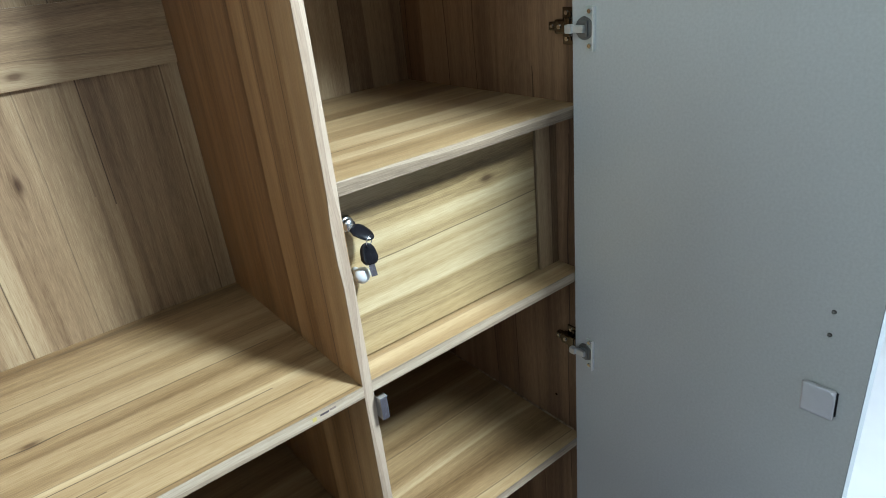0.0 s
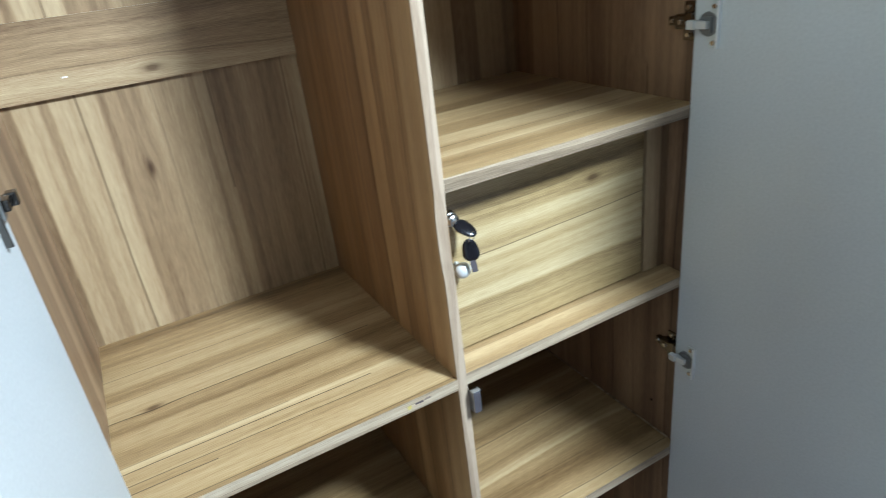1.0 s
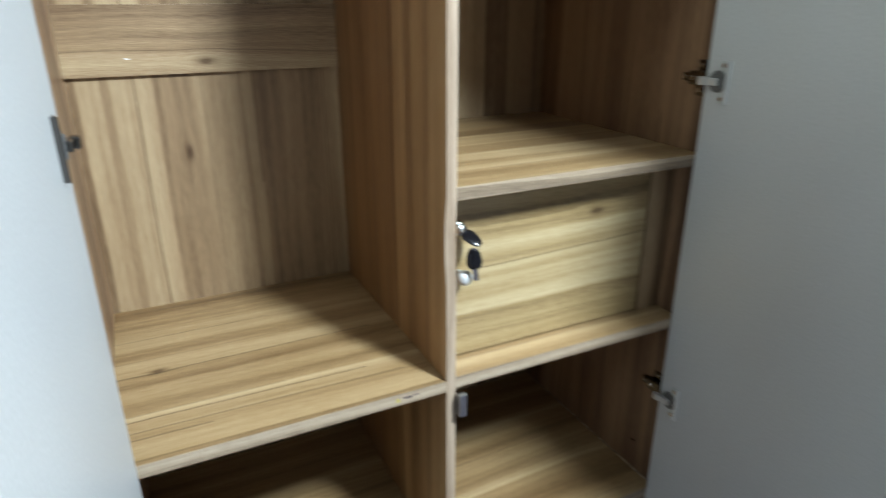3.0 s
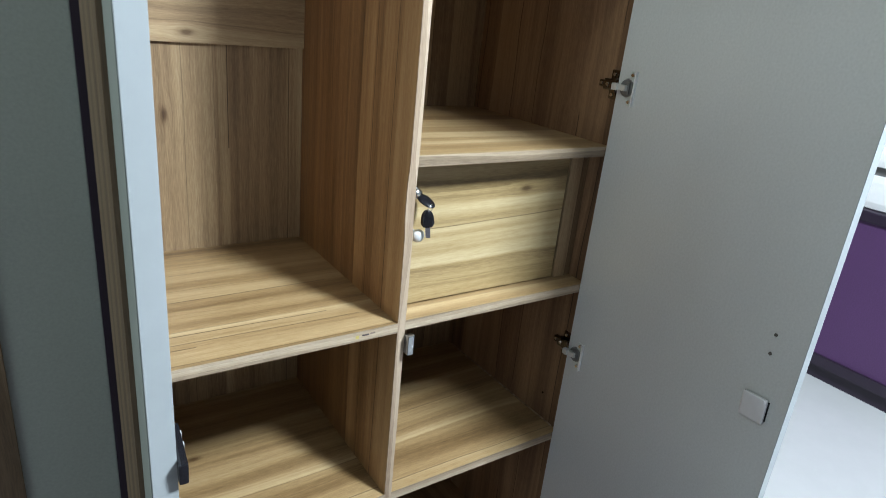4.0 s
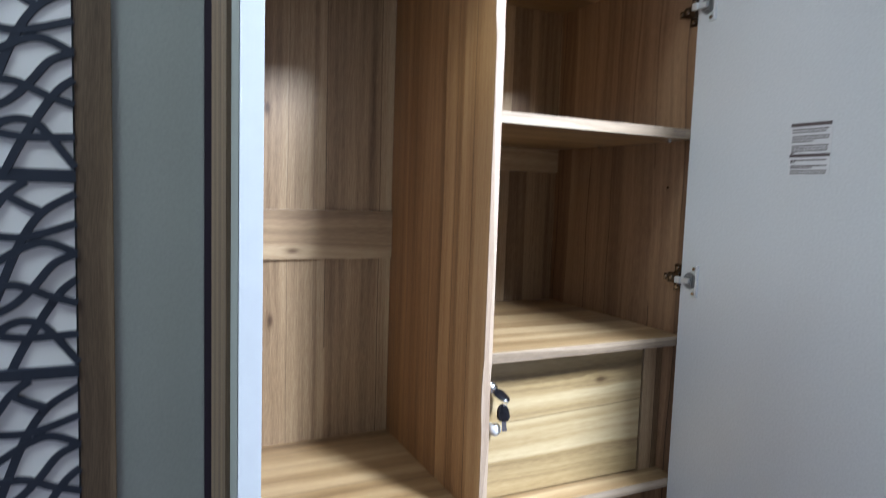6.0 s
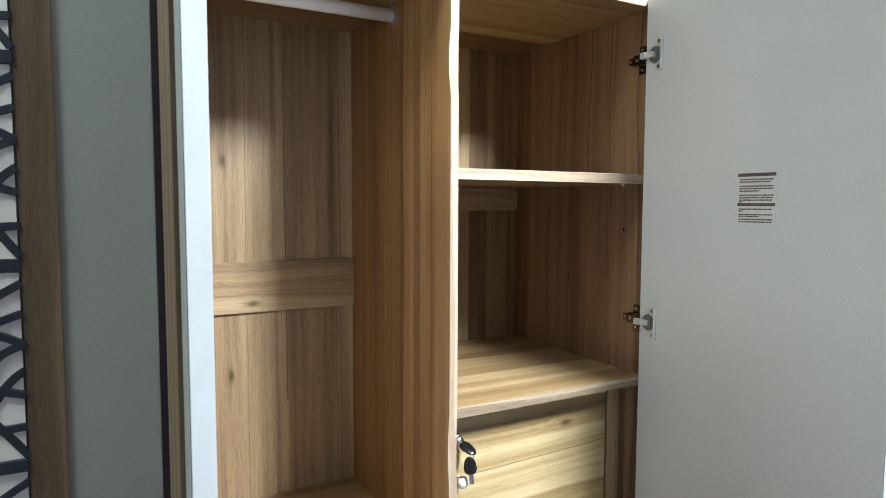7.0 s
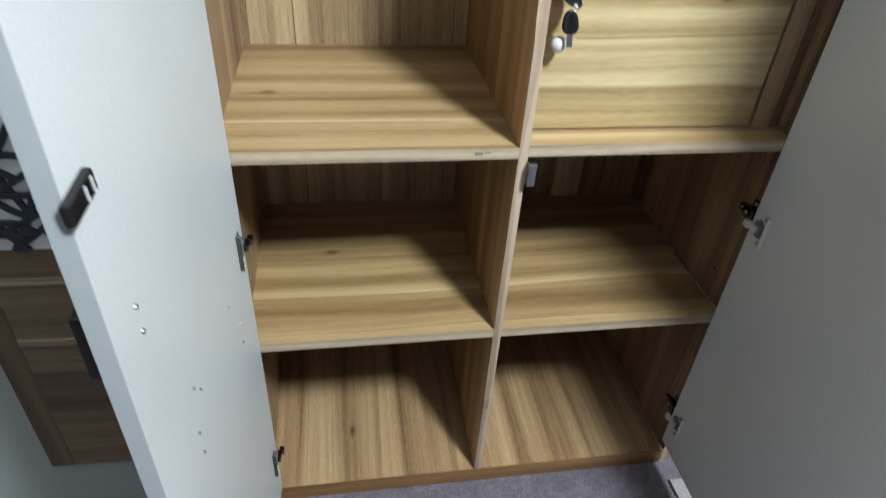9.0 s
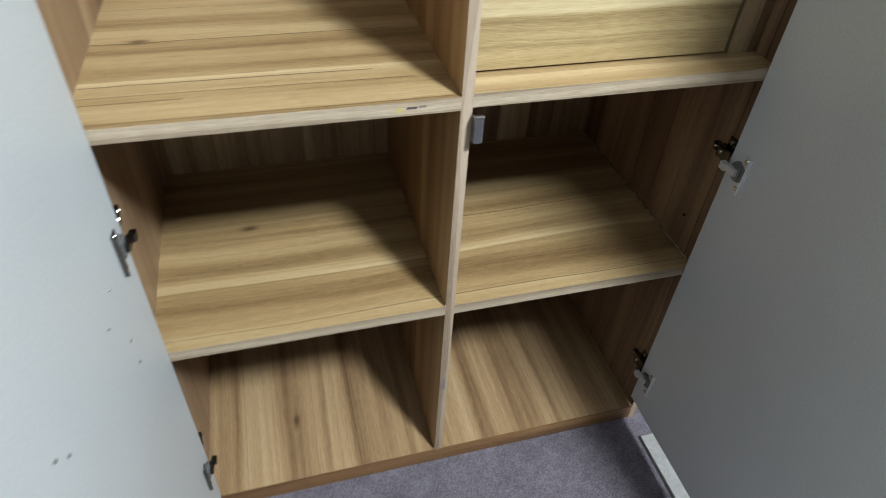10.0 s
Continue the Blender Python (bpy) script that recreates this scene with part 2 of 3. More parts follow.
M_DOOR = plain("pale_grey_door_laminate", (0.48, 0.495, 0.495), 0.42, spread=0.10, scale=260)
M_FRONT = plain("grey_green_door_front", (0.33, 0.365, 0.355), 0.45, spread=0.10, scale=260)
M_DOOR_EDGE = plain("white_door_edge", (0.32, 0.345, 0.355), 0.4, spread=0.03)
M_CHROME = plain("nickel_steel", (0.62, 0.62, 0.62), 0.24, 1.0, 0.08, 90)
M_ARM = plain("polished_nickel", (0.56, 0.57, 0.56), 0.35, 0.35, 0.05, 90)
M_LIP = plain("bright_nickel_rim", (0.72, 0.73, 0.73), 0.3, 0.25, 0.04, 90)
M_KNOB = plain("satin_nickel", (0.62, 0.64, 0.64), 0.4, 0.25, 0.04, 90)
M_PLATE = plain("pale_satin_plate", (0.60, 0.60, 0.62), 0.3, 0.45, 0.04, 90)
M_ZINC = plain("bright_zinc", (0.48, 0.52, 0.51), 0.3, 0.35, 0.1, 120)
M_CUP = plain("grey_hinge_cup", (0.15, 0.155, 0.155), 0.32, 0.3, 0.1, 120)
# Darker copy of the chrome, with dark reflections put into its colour.
M_SHADE_CHROME = plain("shaded_chrome", (0.36, 0.37, 0.38), 0.18, 1.0, 0.1, 120)
M_DULL = plain("dull_zinc", (0.48, 0.48, 0.48), 0.36, 1.0, 0.1, 120)
M_DARKMETAL = plain("dark_and_shaded_steel", (0.16, 0.15, 0.14), 0.22, 1.0, 0.15, 120)
M_BLACK = plain("black_plastic", (0.007, 0.007, 0.009), 0.2, spread=0.2)
M_LATTICE = plain("dark_blue_black_lattice", (0.018, 0.026, 0.046), 0.45, spread=0.15)
M_GLASS = plain("frosted_white_panel", (0.84, 0.86, 0.88), 0.25, spread=0.03, scale=20)
M_STICKER = plain("silver_grey_sticker_film", (0.52, 0.52, 0.52), 0.4, spread=0.05)
M_INK = plain("brown_black_print", (0.07, 0.052, 0.052), 0.5, spread=0.2)
M_SMUDGE = plain("grey_brown_smudge", (0.20, 0.15, 0.12), 0.6, spread=0.3, scale=300)
M_YELLOW = plain("yellow_paper", (0.42, 0.34, 0.10), 0.6)
# Wall and ceiling tones are kept dark to hold down bounced fill.
M_WALL = plain("beige_grey_wall_paint", (0.16, 0.158, 0.155), 0.8, spread=0.03, scale=25)
M_CEIL = plain("darkened_ceiling_paint", (0.18, 0.18, 0.18), 0.85, spread=0.02, scale=20)
M_PURPLE = plain("purple_padded_fabric", (0.075, 0.030, 0.10), 0.55, spread=0.2, scale=200)
M_TRIM = plain("dark_trim", (0.02, 0.012, 0.025), 0.4)
M_WHITE = plain("white_cloth", (0.78, 0.78, 0.78), 0.8, spread=0.04, scale=40, relief=0.3)
M_WHITE_COAT = plain("white_rail_coating", (0.84, 0.85, 0.86), 0.3, spread=0.02)
M_TILE = plain("white_floor_tile", (0.52, 0.52, 0.52), 0.2, spread=0.03, scale=9)
M_STRIP = plain("scuffed_white_strip", (0.25, 0.24, 0.23), 0.6, spread=0.25, scale=110, relief=0.3)


def carpet_material():
    m, t, b = nodes_of("grey_mauve_carpet", 0.95)
    tc = t.nodes.new("ShaderNodeTexCoord")
    a = noise_fac(t, tc.outputs["Object"], 260.0, 4.0, 0.7)
    c = noise_fac(t, tc.outputs["Object"], 28.0, 3.0, 0.7)
    f = maths(t, "ADD", maths(t, "MULTIPLY", a, 0.65), maths(t, "MULTIPLY", c, 0.35))
    t.links.new(ramp(t, f, ((0.32, (0.055, 0.046, 0.056)), (0.5, (0.135, 0.117, 0.138)), (0.70, (0.245, 0.218, 0.25)))), b.inputs["Base Color"])
    bump(t, b, a, 0.9, 0.006)
    return m


M_CARPET = carpet_material()


def glow(name, colour, strength):
    m, t, b = nodes_of(name, 0.5)
    b.inputs["Base Color"].default_value = (0.8, 0.8, 0.8, 1)
    b.inputs["Emission Color"].default_value, b.inputs["Emission Strength"].default_value = (*colour, 1), strength
    return m


# ---- mesh helpers ----
def box(bm, x0, x1, y0, y1, z0, z1, bevel=0.0):
    made = bmesh.ops.create_cube(bm, size=1.0)["verts"]
    bmesh.ops.transform(bm, verts=made, matrix=Matrix.LocRotScale(((x0 + x1) / 2, (y0 + y1) / 2, (z0 + z1) / 2), None, (x1 - x0, y1 - y0, z1 - z0)))
    if bevel:
        edges = list({e for v in made for e in v.link_edges})
        bmesh.ops.bevel(bm, geom=edges, offset=bevel, segments=2, affect="EDGES", profile=0.7)
    return bm


def tube(bm, a, b, r0, r1=None, segs=20):
    """A closed cylinder or cone from a to b."""
    a, b = Vector(a), Vector(b)
    m = Matrix.Translation((a + b) / 2) @ (b - a).to_track_quat("Z", "Y").to_matrix().to_4x4()
    bmesh.ops.create_cone(bm, cap_ends=True, segments=segs, radius1=r0, radius2=r0 if r1 is None else r1, depth=(b - a).length, matrix=m)
    return bm


def boxed(*args):
    return box(bmesh.new(), *args)


def tubed(*args):
    return tube(bmesh.new(), *args)


def part(name, bm, material, parent=None, label="", smooth=False):
    me = bpy.data.meshes.new(name)
    bmesh.ops.recalc_face_normals(bm, faces=bm.faces)
    bm.to_mesh(me)
    bm.free()
    me.materials.append(material)
    if smooth:
        for p in me.polygons:
            p.use_smooth = True
    ob = new(name, me)
    ob.parent = parent
    return tagged(ob, label)


def thing(name, label, category, group="", at=(0, 0, 0)):
    ob = new(name)
    ob.empty_display_size = 0.05
    ob.location = at
    return tagged(ob, label, category, group)


# ---- room ----
FLOOR = 0.022
X0, X1, Y0, Y1 = -3.2, 3.6, -4.2, 0.56
tagged(part("floor", boxed(X0 - 0.1, X1 + 0.1, Y0 - 0.1, Y1 + 0.1, -0.06, FLOOR - 0.008), M_TILE), "glossy white tiled floor of the room", "floor", kind="structure")
tagged(part("ceiling", boxed(X0 - 0.1, X1 + 0.1, Y0 - 0.1, Y1 + 0.1, CEIL, CEIL + 0.1), M_CEIL), "plain painted ceiling, unseen, toned dark to limit bounced light", "ceiling", kind="structure")
for nm, b in (("wall_north", (X0, X1, Y1, Y1 + 0.1)), ("wall_south", (X0, X1, Y0 - 0.1, Y0)), ("wall_west", (X0 - 0.1, X0, Y0, Y1)), ("wall_east", (X1, X1 + 0.1, Y0, Y1))):
    tagged(part(nm, boxed(*b, FLOOR - 0.008, CEIL), M_WALL), "grey-beige painted room wall", "wall", kind="structure")
tagged(part("carpet", boxed(X0, 0.72, Y0, Y1, FLOOR - 0.008, FLOOR), M_CARPET), "grey-mauve short pile carpet under the wardrobe", "carpet", kind="structure")
lamp = thing("ceiling_light", "ceiling lamp with a white rim, switched on", "lamp", "ceiling lamps", (LAMP[0], LAMP[1], CEIL))
part("housing", tubed((0, 0, 0), (0, 0, -0.03), 0.16, 0.15, 40), M_WHITE, lamp)
part("rim", tubed((0, 0, -0.03), (0, 0, -0.04), 0.12, 0.11, 40), M_DULL, lamp)
# Unseen body added around the fill light; its diffuser glows.
lamp = thing("ceiling_light", "added round ceiling lamp, unseen, that fills in light from the left", "lamp", "ceiling lamps", (FILL[0], FILL[1], CEIL))
part("housing", tubed((0, 0, 0), (0, 0, -0.03), 0.37, 0.36, 48), M_WHITE, lamp)
part("diffuser", tubed((0, 0, -0.03), (0, 0, -0.045), 0.35, 0.34, 48), glow("fill_diffuser", (0.88, 0.98, 1), 2.0), lamp)

# ---- wardrobe ----
WR = 0.4475
W, T, D = 0.449, 0.0075, 0.452
TOP = 1.898
wardrobe = thing("wardrobe", "teak laminate wardrobe with two doors standing open and empty shelves", "wardrobe")


def shelf(name, x0, x1, top, material=M_SHELF, y0=0.0, thick=0.018, y1=D + 0.0055):
    s = part(name, boxed(x0, x1, y0 + 0.0015, y1, top - thick, top), material, wardrobe)
    part("edge_band", boxed(x0, x1, y0, y0 + 0.0013, top - thick - 0.0003, top + 0.0003, 0.0003), M_EDGE, s, "pale pinkish wood-grain edge strip")
    return s


def upright_band(x0, x1, z0, z1, bulges=()):
    """Edge strip of an upright panel; it lifts and wavers a little at the given heights."""
    bm = bmesh.new()
    n = 160
    rows = []
    for i in range(n + 1):
        z = z0 + (z1 - z0) * i / n
        off = sum(a * math.exp(-(((z - c) / w) ** 4)) for c, w, a in bulges)
        rows.append([bm.verts.new(p) for p in ((x0 + off, 0.0015, z), (x0 + off, -abs(off) * 0.4, z), (x1 + off * 0.7, -abs(off) * 0.4, z), (x1 + off * 0.7, 0.0015, z))])
    for a, b in zip(rows, rows[1:]):
        for k in range(4):
            bm.faces.new((a[k], a[(k + 1) % 4], b[(k + 1) % 4], b[k]))
    bm.faces.new(rows[0])
    bm.faces.new(rows[-1])
    return bm


for x0, x1 in ((WR, WR + 0.016), (-W - 0.016, -W), (-0.985, -0.969)):
    p = part("side_panel", boxed(x0, x1, 0.0018, D + 0.02, FLOOR, TOP + 0.018), M_SIDE, wardrobe)
    part("edge_band", upright_band(x0, x1, FLOOR, TOP + 0.018), M_EDGE_UP, p)
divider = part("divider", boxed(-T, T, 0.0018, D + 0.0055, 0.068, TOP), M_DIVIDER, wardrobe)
part("edge_band", upright_band(-T, T, 0.068, TOP, ((1.09, 0.05, -0.003), (1.747, 0.045, -0.004))), M_EDGE_UP, divider, "pale edge strip lifting beside the lock")
part("back_panel", boxed(-W, -T, D + 0.006, D + 0.012, 0.068, TOP), M_BACK, wardrobe)
part("back_panel", boxed(T, WR, D + 0.006, D + 0.012, 0.068, TOP), M_BACK_RIGHT, wardrobe)
part("back_panel", boxed(-0.969, -W - 0.016, D + 0.006, D + 0.012, 0.068, TOP), M_BACK_RIGHT, wardrobe)
part("batten", boxed(-W, -T, D - 0.002, D + 0.006, 1.281, 1.389, 0.0008), M_BATTEN, wardrobe)
part("batten", boxed(T, WR, D - 0.002, D + 0.006, 1.497, 1.555, 0.0008), M_BATTEN, wardrobe)
part("top_panel", boxed(-0.969, -W - 0.016, 0, D + 0.02, TOP, TOP + 0.018), M_SHELF, wardrobe)
shelf("top_panel", -W, WR, TOP + 0.018, y1=D + 0.02)
for x0, x1 in ((-W, WR), (-0.969, -W - 0.016)):
    base = part("base_panel", boxed(x0, x1, 0.0015, D + 0.02, 0.05, 0.068), M_BASE, wardrobe)
    part("edge_band", boxed(x0, x1, 0.0, 0.0013, 0.0498, 0.0683, 0.0003), M_PLINTH, base)
    part("plinth", boxed(x0, x1, 0.002, 0.02, FLOOR, 0.0496), M_PLINTH, wardrobe)
shelf("shelf", -W, -T, 0.87, M_SHELF_A)
shelf("shelf", -W, -T, 0.497, M_SHELF_LOW)
shelf("shelf", T, WR, 0.497, M_SHELF_LOW)
shelf("shelf", T, WR, 0.873, M_SHELF_DRAWER)
shelf("shelf", T, WR, 1.165, M_SHELF_MID)
shelf("shelf", T, WR, 1.573)
part("shelf_cleat", boxed(WR - 0.003, WR, 0.02, D - 0.01, 0.497, 0.5, 0.001), M_EDGE, wardrobe, "thin cleat along the shelf end")
part("filler_strip", boxed(0.3995, WR, 0.051, 0.068, 0.873, 1.147), M_BACK_RIGHT, wardrobe)
part("hanging_rod", tubed((-W, 0.225, 1.874), (-T, 0.225, 1.874), 0.0125, 0.0125, 28), M_WHITE_COAT, wardrobe, "white-coated metal clothes rail", smooth=True)
for x0, x1 in ((-T - 0.006, -T), (-W, -W + 0.006)):
    part("rod_socket", tubed((x0, 0.225, 1.874), (x1, 0.225, 1.874), 0.021, 0.021, 28), M_DULL, wardrobe)

# drawer with its lock and knob
drawer = part("drawer", boxed(T + 0.003, 0.3945, 0.052, 0.068, 0.8765, 1.1435, 0.0006), M_DRAWER, wardrobe, "pale teak drawer front with flowing grain")
LOCK = Vector((0.036, 0.052, 1.088))
bm = tubed(LOCK, LOCK + Vector((0, -0.006, 0)), 0.0115, 0.010, 28)
tube(bm, LOCK + Vector((0, -0.006, 0)), LOCK + Vector((0, -0.013, 0)), 0.0085, 0.0085, 28)
part("lock", bm, M_CHROME, drawer, "chrome cylinder lock", True)
KNOB = Vector((0.038, 0.052, 1.016))
bm = tubed(KNOB, KNOB + Vector((0, -0.012, 0)), 0.006, 0.005, 20)
bmesh.ops.create_uvsphere(bm, u_segments=24, v_segments=14, radius=0.0118, matrix=Matrix.Translation(KNOB + Vector((0, -0.02, 0))) @ Matrix.Diagonal((1, 0.8, 1, 1)))
part("knob", bm, M_KNOB, drawer, "small round chrome knob", True)

# angle catch on the divider below the drawer shelf
bm = boxed(T, T + 0.0015, -0.013, 0.014, 0.811, 0.847, 0.0005)
box(bm, T, T + 0.0115, -0.0145, -0.013, 0.811, 0.847, 0.0006)
box(bm, T, T + 0.0125, -0.0145, -0.004, 0.847, 0.8484, 0.0005)
# The shaded chrome puts the dark room mirrored here into the colour.
part("lock_catch", bm, M_SHADE_CHROME, wardrobe, "bent chrome catch plate")


def disc_screw(bm, at, along, r=0.004):
    a = Vector(at)
    tube(bm, a, a + Vector(along), r, r * 0.75, 12)
    return bm


def hinge(door, s, z, side):
    """A sprung cup hinge; s is the way from the door's inner face into the opening, side the panel face it is screwed to."""
    bm = boxed(*sorted((0, s * 0.0018)), -0.043, -0.028, z - 0.031, z + 0.031, 0.0008)
    # Same metal on both doors; the left one's dark reflections are painted in.
    part("hinge_cup", bm, M_ZINC if s < 0 else M_SHADE_CHROME, door, "nickel hinge flange")
    part("hinge_lip", boxed(*sorted((0, s * 0.0062)), -0.0448, -0.0424, z - 0.031, z + 0.031, 0.0008), M_LIP if s < 0 else M_DARKMETAL, door, "raised rim of the hinge flange, shaded dark on the left door")
    bm = tubed((s * 0.0004, -0.026, z), (s * 0.0030, -0.026, z), 0.0168, 0.0158, 28)
    box(bm, *sorted((s * 0.0028, s * 0.0062)), -0.034, -0.020, z - 0.011, z + 0.011, 0.001)
    part("hinge_well", bm, M_CUP, door, "dark metal hinge cup")
    bm = bmesh.new()
    box(bm, *sorted((s * 0.004, s * 0.012)), -0.030, -0.008, z - 0.0052, z + 0.0052, 0.0015)
    box(bm, *sorted((s * 0.007, s * 0.016)), -0.012, 0.000, z - 0.0062, z + 0.0062, 0.0018)
    part("hinge_arm", bm, M_ARM if s < 0 else M_DARKMETAL, door, "hinge arm, bright on the right door, shaded dark on the left")
    bm = boxed(*sorted((side, side + s * 0.013)), 0.003, 0.038, z - 0.0105, z + 0.0105, 0.003)
    box(bm, *sorted((side, side + s * 0.010)), 0.036, 0.052, z - 0.0065, z + 0.0065, 0.002)
    box(bm, *sorted((side, side + s * 0.016)), 0.006, 0.016, z - 0.0135, z + 0.0135, 0.0015)
    box(bm, *sorted((side, side + s * 0.003)), 0.010, 0.030, z - 0.027, z + 0.027, 0.001)
    box(bm, *sorted((side, side + s * 0.006)), 0.012, 0.016, z - 0.021, z + 0.021, 0.001)
    part("hinge_mount", bm, M_DARKMETAL, door, "dark mounting plate on the side panel")
    for at, along, r in (((s * 0.0015, -0.035, z - 0.024), 0.0022, 0.0042), ((s * 0.0015, -0.035, z + 0.024), 0.0022, 0.0042),
                         ((side + s * 0.002, 0.022, z - 0.019), 0.003, 0.0045), ((side + s * 0.002, 0.022, z + 0.019), 0.003, 0.0045),
                         ((side + s * 0.0125, 0.028, z), 0.0025, 0.0045), ((side + s * 0.0095, 0.046, z), 0.002, 0.0035)):
        part("hinge_screw", disc_screw(bmesh.new(), at, (s * along, 0, 0), r), M_CHROME, door)


# waves of the lattice: (across, down) in one repeat, 0 to 1
WAVES = (
    ((0.43, 0.03), (0.2, 0.10), (0, 0.21)),
    ((0.2, 0.10), (0.4, 0.145), (0.6, 0.18)),
    ((1, 0.085), (0.6, 0.185), (0.33, 0.35), (0.07, 0.61), (0, 0.68)),
    ((0, 0.30), (0.43, 0.305), (1, 0.235)),
    ((0, 0.45), (0.4, 0.355), (0.67, 0.335), (1, 0.39)),
    ((1, 0.39), (0.73, 0.44), (0.5, 0.55), (0.27, 0.64), (0, 0.70)),
    ((0, 0.55), (0.33, 0.55), (0.67, 0.605), (1, 0.645)),
    ((1, 0.52), (0.77, 0.60), (0.4, 0.83), (0.2, 0.99)),
    ((0, 0.81), (0.2, 0.745), (0.43, 0.73), (0.63, 0.77), (1, 0.955)),
    ((0.1, 0.80), (0.43, 0.815), (1, 0.805)),
)


def lattice(x_right, x_left, y, z_top, z_bot, outward=-1, cell=0.0895, period=0.2385, first=1.44):
    """Raised bands over a panel, curving from bar to bar, stepping down from cell to cell."""
    bm = bmesh.new()

    count = [0]

    def band(pts, w):
        count[0] += 1
        fine = []
        for i in range(len(pts) - 1):
            p0, p1, p2, p3 = (pts[max(0, min(len(pts) - 1, i + k))] for k in (-1, 0, 1, 2))
            for k in range(7):
                q = k / 7
                fine.append(tuple(0.5 * (2 * b + (c - a) * q + (2 * a - 5 * b + 4 * c - d) * q * q + (3 * b - a - 3 * c + d) * q**3) for a, b, c, d in zip(p0, p1, p2, p3)))
        fine.append(pts[-1])
        rings = []
        for i, (px, pz) in enumerate(fine):
            ax, az = fine[max(0, i - 1)]
            bx, bz = fine[min(len(fine) - 1, i + 1)]
            n = math.hypot(bx - ax, bz - az) or 1
            nx, nz = -(bz - az) / n * w / 2, (bx - ax) / n * w / 2
            h = outward * (0.0022 + 0.00025 * (count[0] % 11))
            rings.append([bm.verts.new(v) for v in ((px + nx, y, pz + nz), (px + nx * 0.85, y + h, pz + nz * 0.85), (px - nx * 0.85, y + h, pz - nz * 0.85), (px - nx, y, pz - nz))])
        for a, b in zip(rings, rings[1:]):
            for k in range(3):
                bm.faces.new((a[k], a[k + 1], b[k + 1], b[k]))

    step = 1 if x_left > x_right else -1
    rows = range(int((first - z_top) / period) - 1, int((first - z_bot) / period) + 2)
    for r in rows:
        z = first - r * period
        if z_bot < z < z_top:
            band([(x_right, z), (x_left, z)], 0.0165)
        for c in range(math.ceil(abs(x_left - x_right) / cell)):
            for wave in WAVES if c == 0 else WAVES[2:]:
                pts = []
                run = list(wave)
                if c == 0:
                    for end, nxt, where in ((wave[0], wave[1], 0), (wave[-1], wave[-2], len(wave))):
                        if end[0] == 0:
                            run.insert(where + (where > 0), (-0.42, end[1] + 0.42 * (end[1] - nxt[1]) / (nxt[0] - end[0])))
                for a, d in run:
                    across, drop = (1 - a) if c % 2 == 0 else a, d
                    x = x_right + step * (c + across) * cell
                    x = min(max(x, min(x_left, x_right)), max(x_left, x_right))
                    pts.append((x, min(max(z - drop * period, z_bot), z_top)))
                if max(p[1] for p in pts) - min(p[1] for p in pts) > 0.002:
                    band(pts, 0.0098)
    for f in list(bm.faces):
        if f.calc_area() < 1e-9:
            bm.faces.remove(f)
    return bm


def face_inlay(door, a, b, y, out, mount):
    """The front design of a door: oak inlay between a and b with a lattice panel above and plain rails below."""
    lo, hi = min(a, b), max(a, b)
    o = lambda d: tuple(sorted((y, y + out * d)))  # noqa: E731
    mount("oak_stile", (lo, lo + 0.04, *o(0.004), 0.25, 1.80), M_OAK)
    mount("oak_stile", (hi - 0.04, hi, *o(0.004), 0.25, 1.80), M_OAK)
    mount("oak_rail", (lo + 0.04, hi - 0.04, *o(0.0035), 0.692, 0.742), M_OAK_X)
    mount("oak_rail", (lo + 0.04, hi - 0.04, *o(0.0035), 0.57, 0.680), M_OAK_X)
    mount("oak_rail", (lo + 0.04, hi - 0.04, *o(0.0035), 0.25, 0.557), M_OAK_X)
    mount("pale_strip", (lo + 0.04, hi - 0.04, *o(0.006), 0.680, 0.692), M_EDGE)
    mount("pale_strip", (lo + 0.04, hi - 0.04, *o(0.006), 0.557, 0.57), M_EDGE)
    mount("frosted_panel", (lo + 0.04, hi - 0.04, *o(0.002), 0.742, 1.80), M_GLASS)


Z0, Z1 = 0.078, 1.91

# third door
third = part("door", boxed(-0.968, -0.4535, -0.02, -0.002, Z0, Z1, 0.001), M_FRONT, wardrobe, "nearly closed grey-green door with oak inlay and dark lattice")
face_inlay(third, -0.818, -0.559, -0.02, -1, lambda n, d, m: part(n, boxed(*d, 0.0006), m, third))
# A dark strip stands in for the left door's shadow at this gap.
part("shadow_strip", boxed(-0.4535, -0.4445, -0.0225, -0.0005, Z0, Z1, 0.0008), M_TRIM, third, "dark strip standing in for the shadow along the door edge")
part("inlay_rim", boxed(-0.6005, -0.5985, -0.0245, -0.0225, 0.742, 1.80), M_BLACK, third)
# the third door stands very slightly ajar
third.matrix_basis = Matrix.Translation((-0.971, -0.002, 0)) @ Matrix.Rotation(radians(-1.8), 4, "Z") @ Matrix.Translation((0.968, 0.002, 0))
part("lattice", lattice(-0.5985, -0.778, -0.0221, 1.80, 0.742), M_LATTICE, third, "dark blue-black curved lattice")


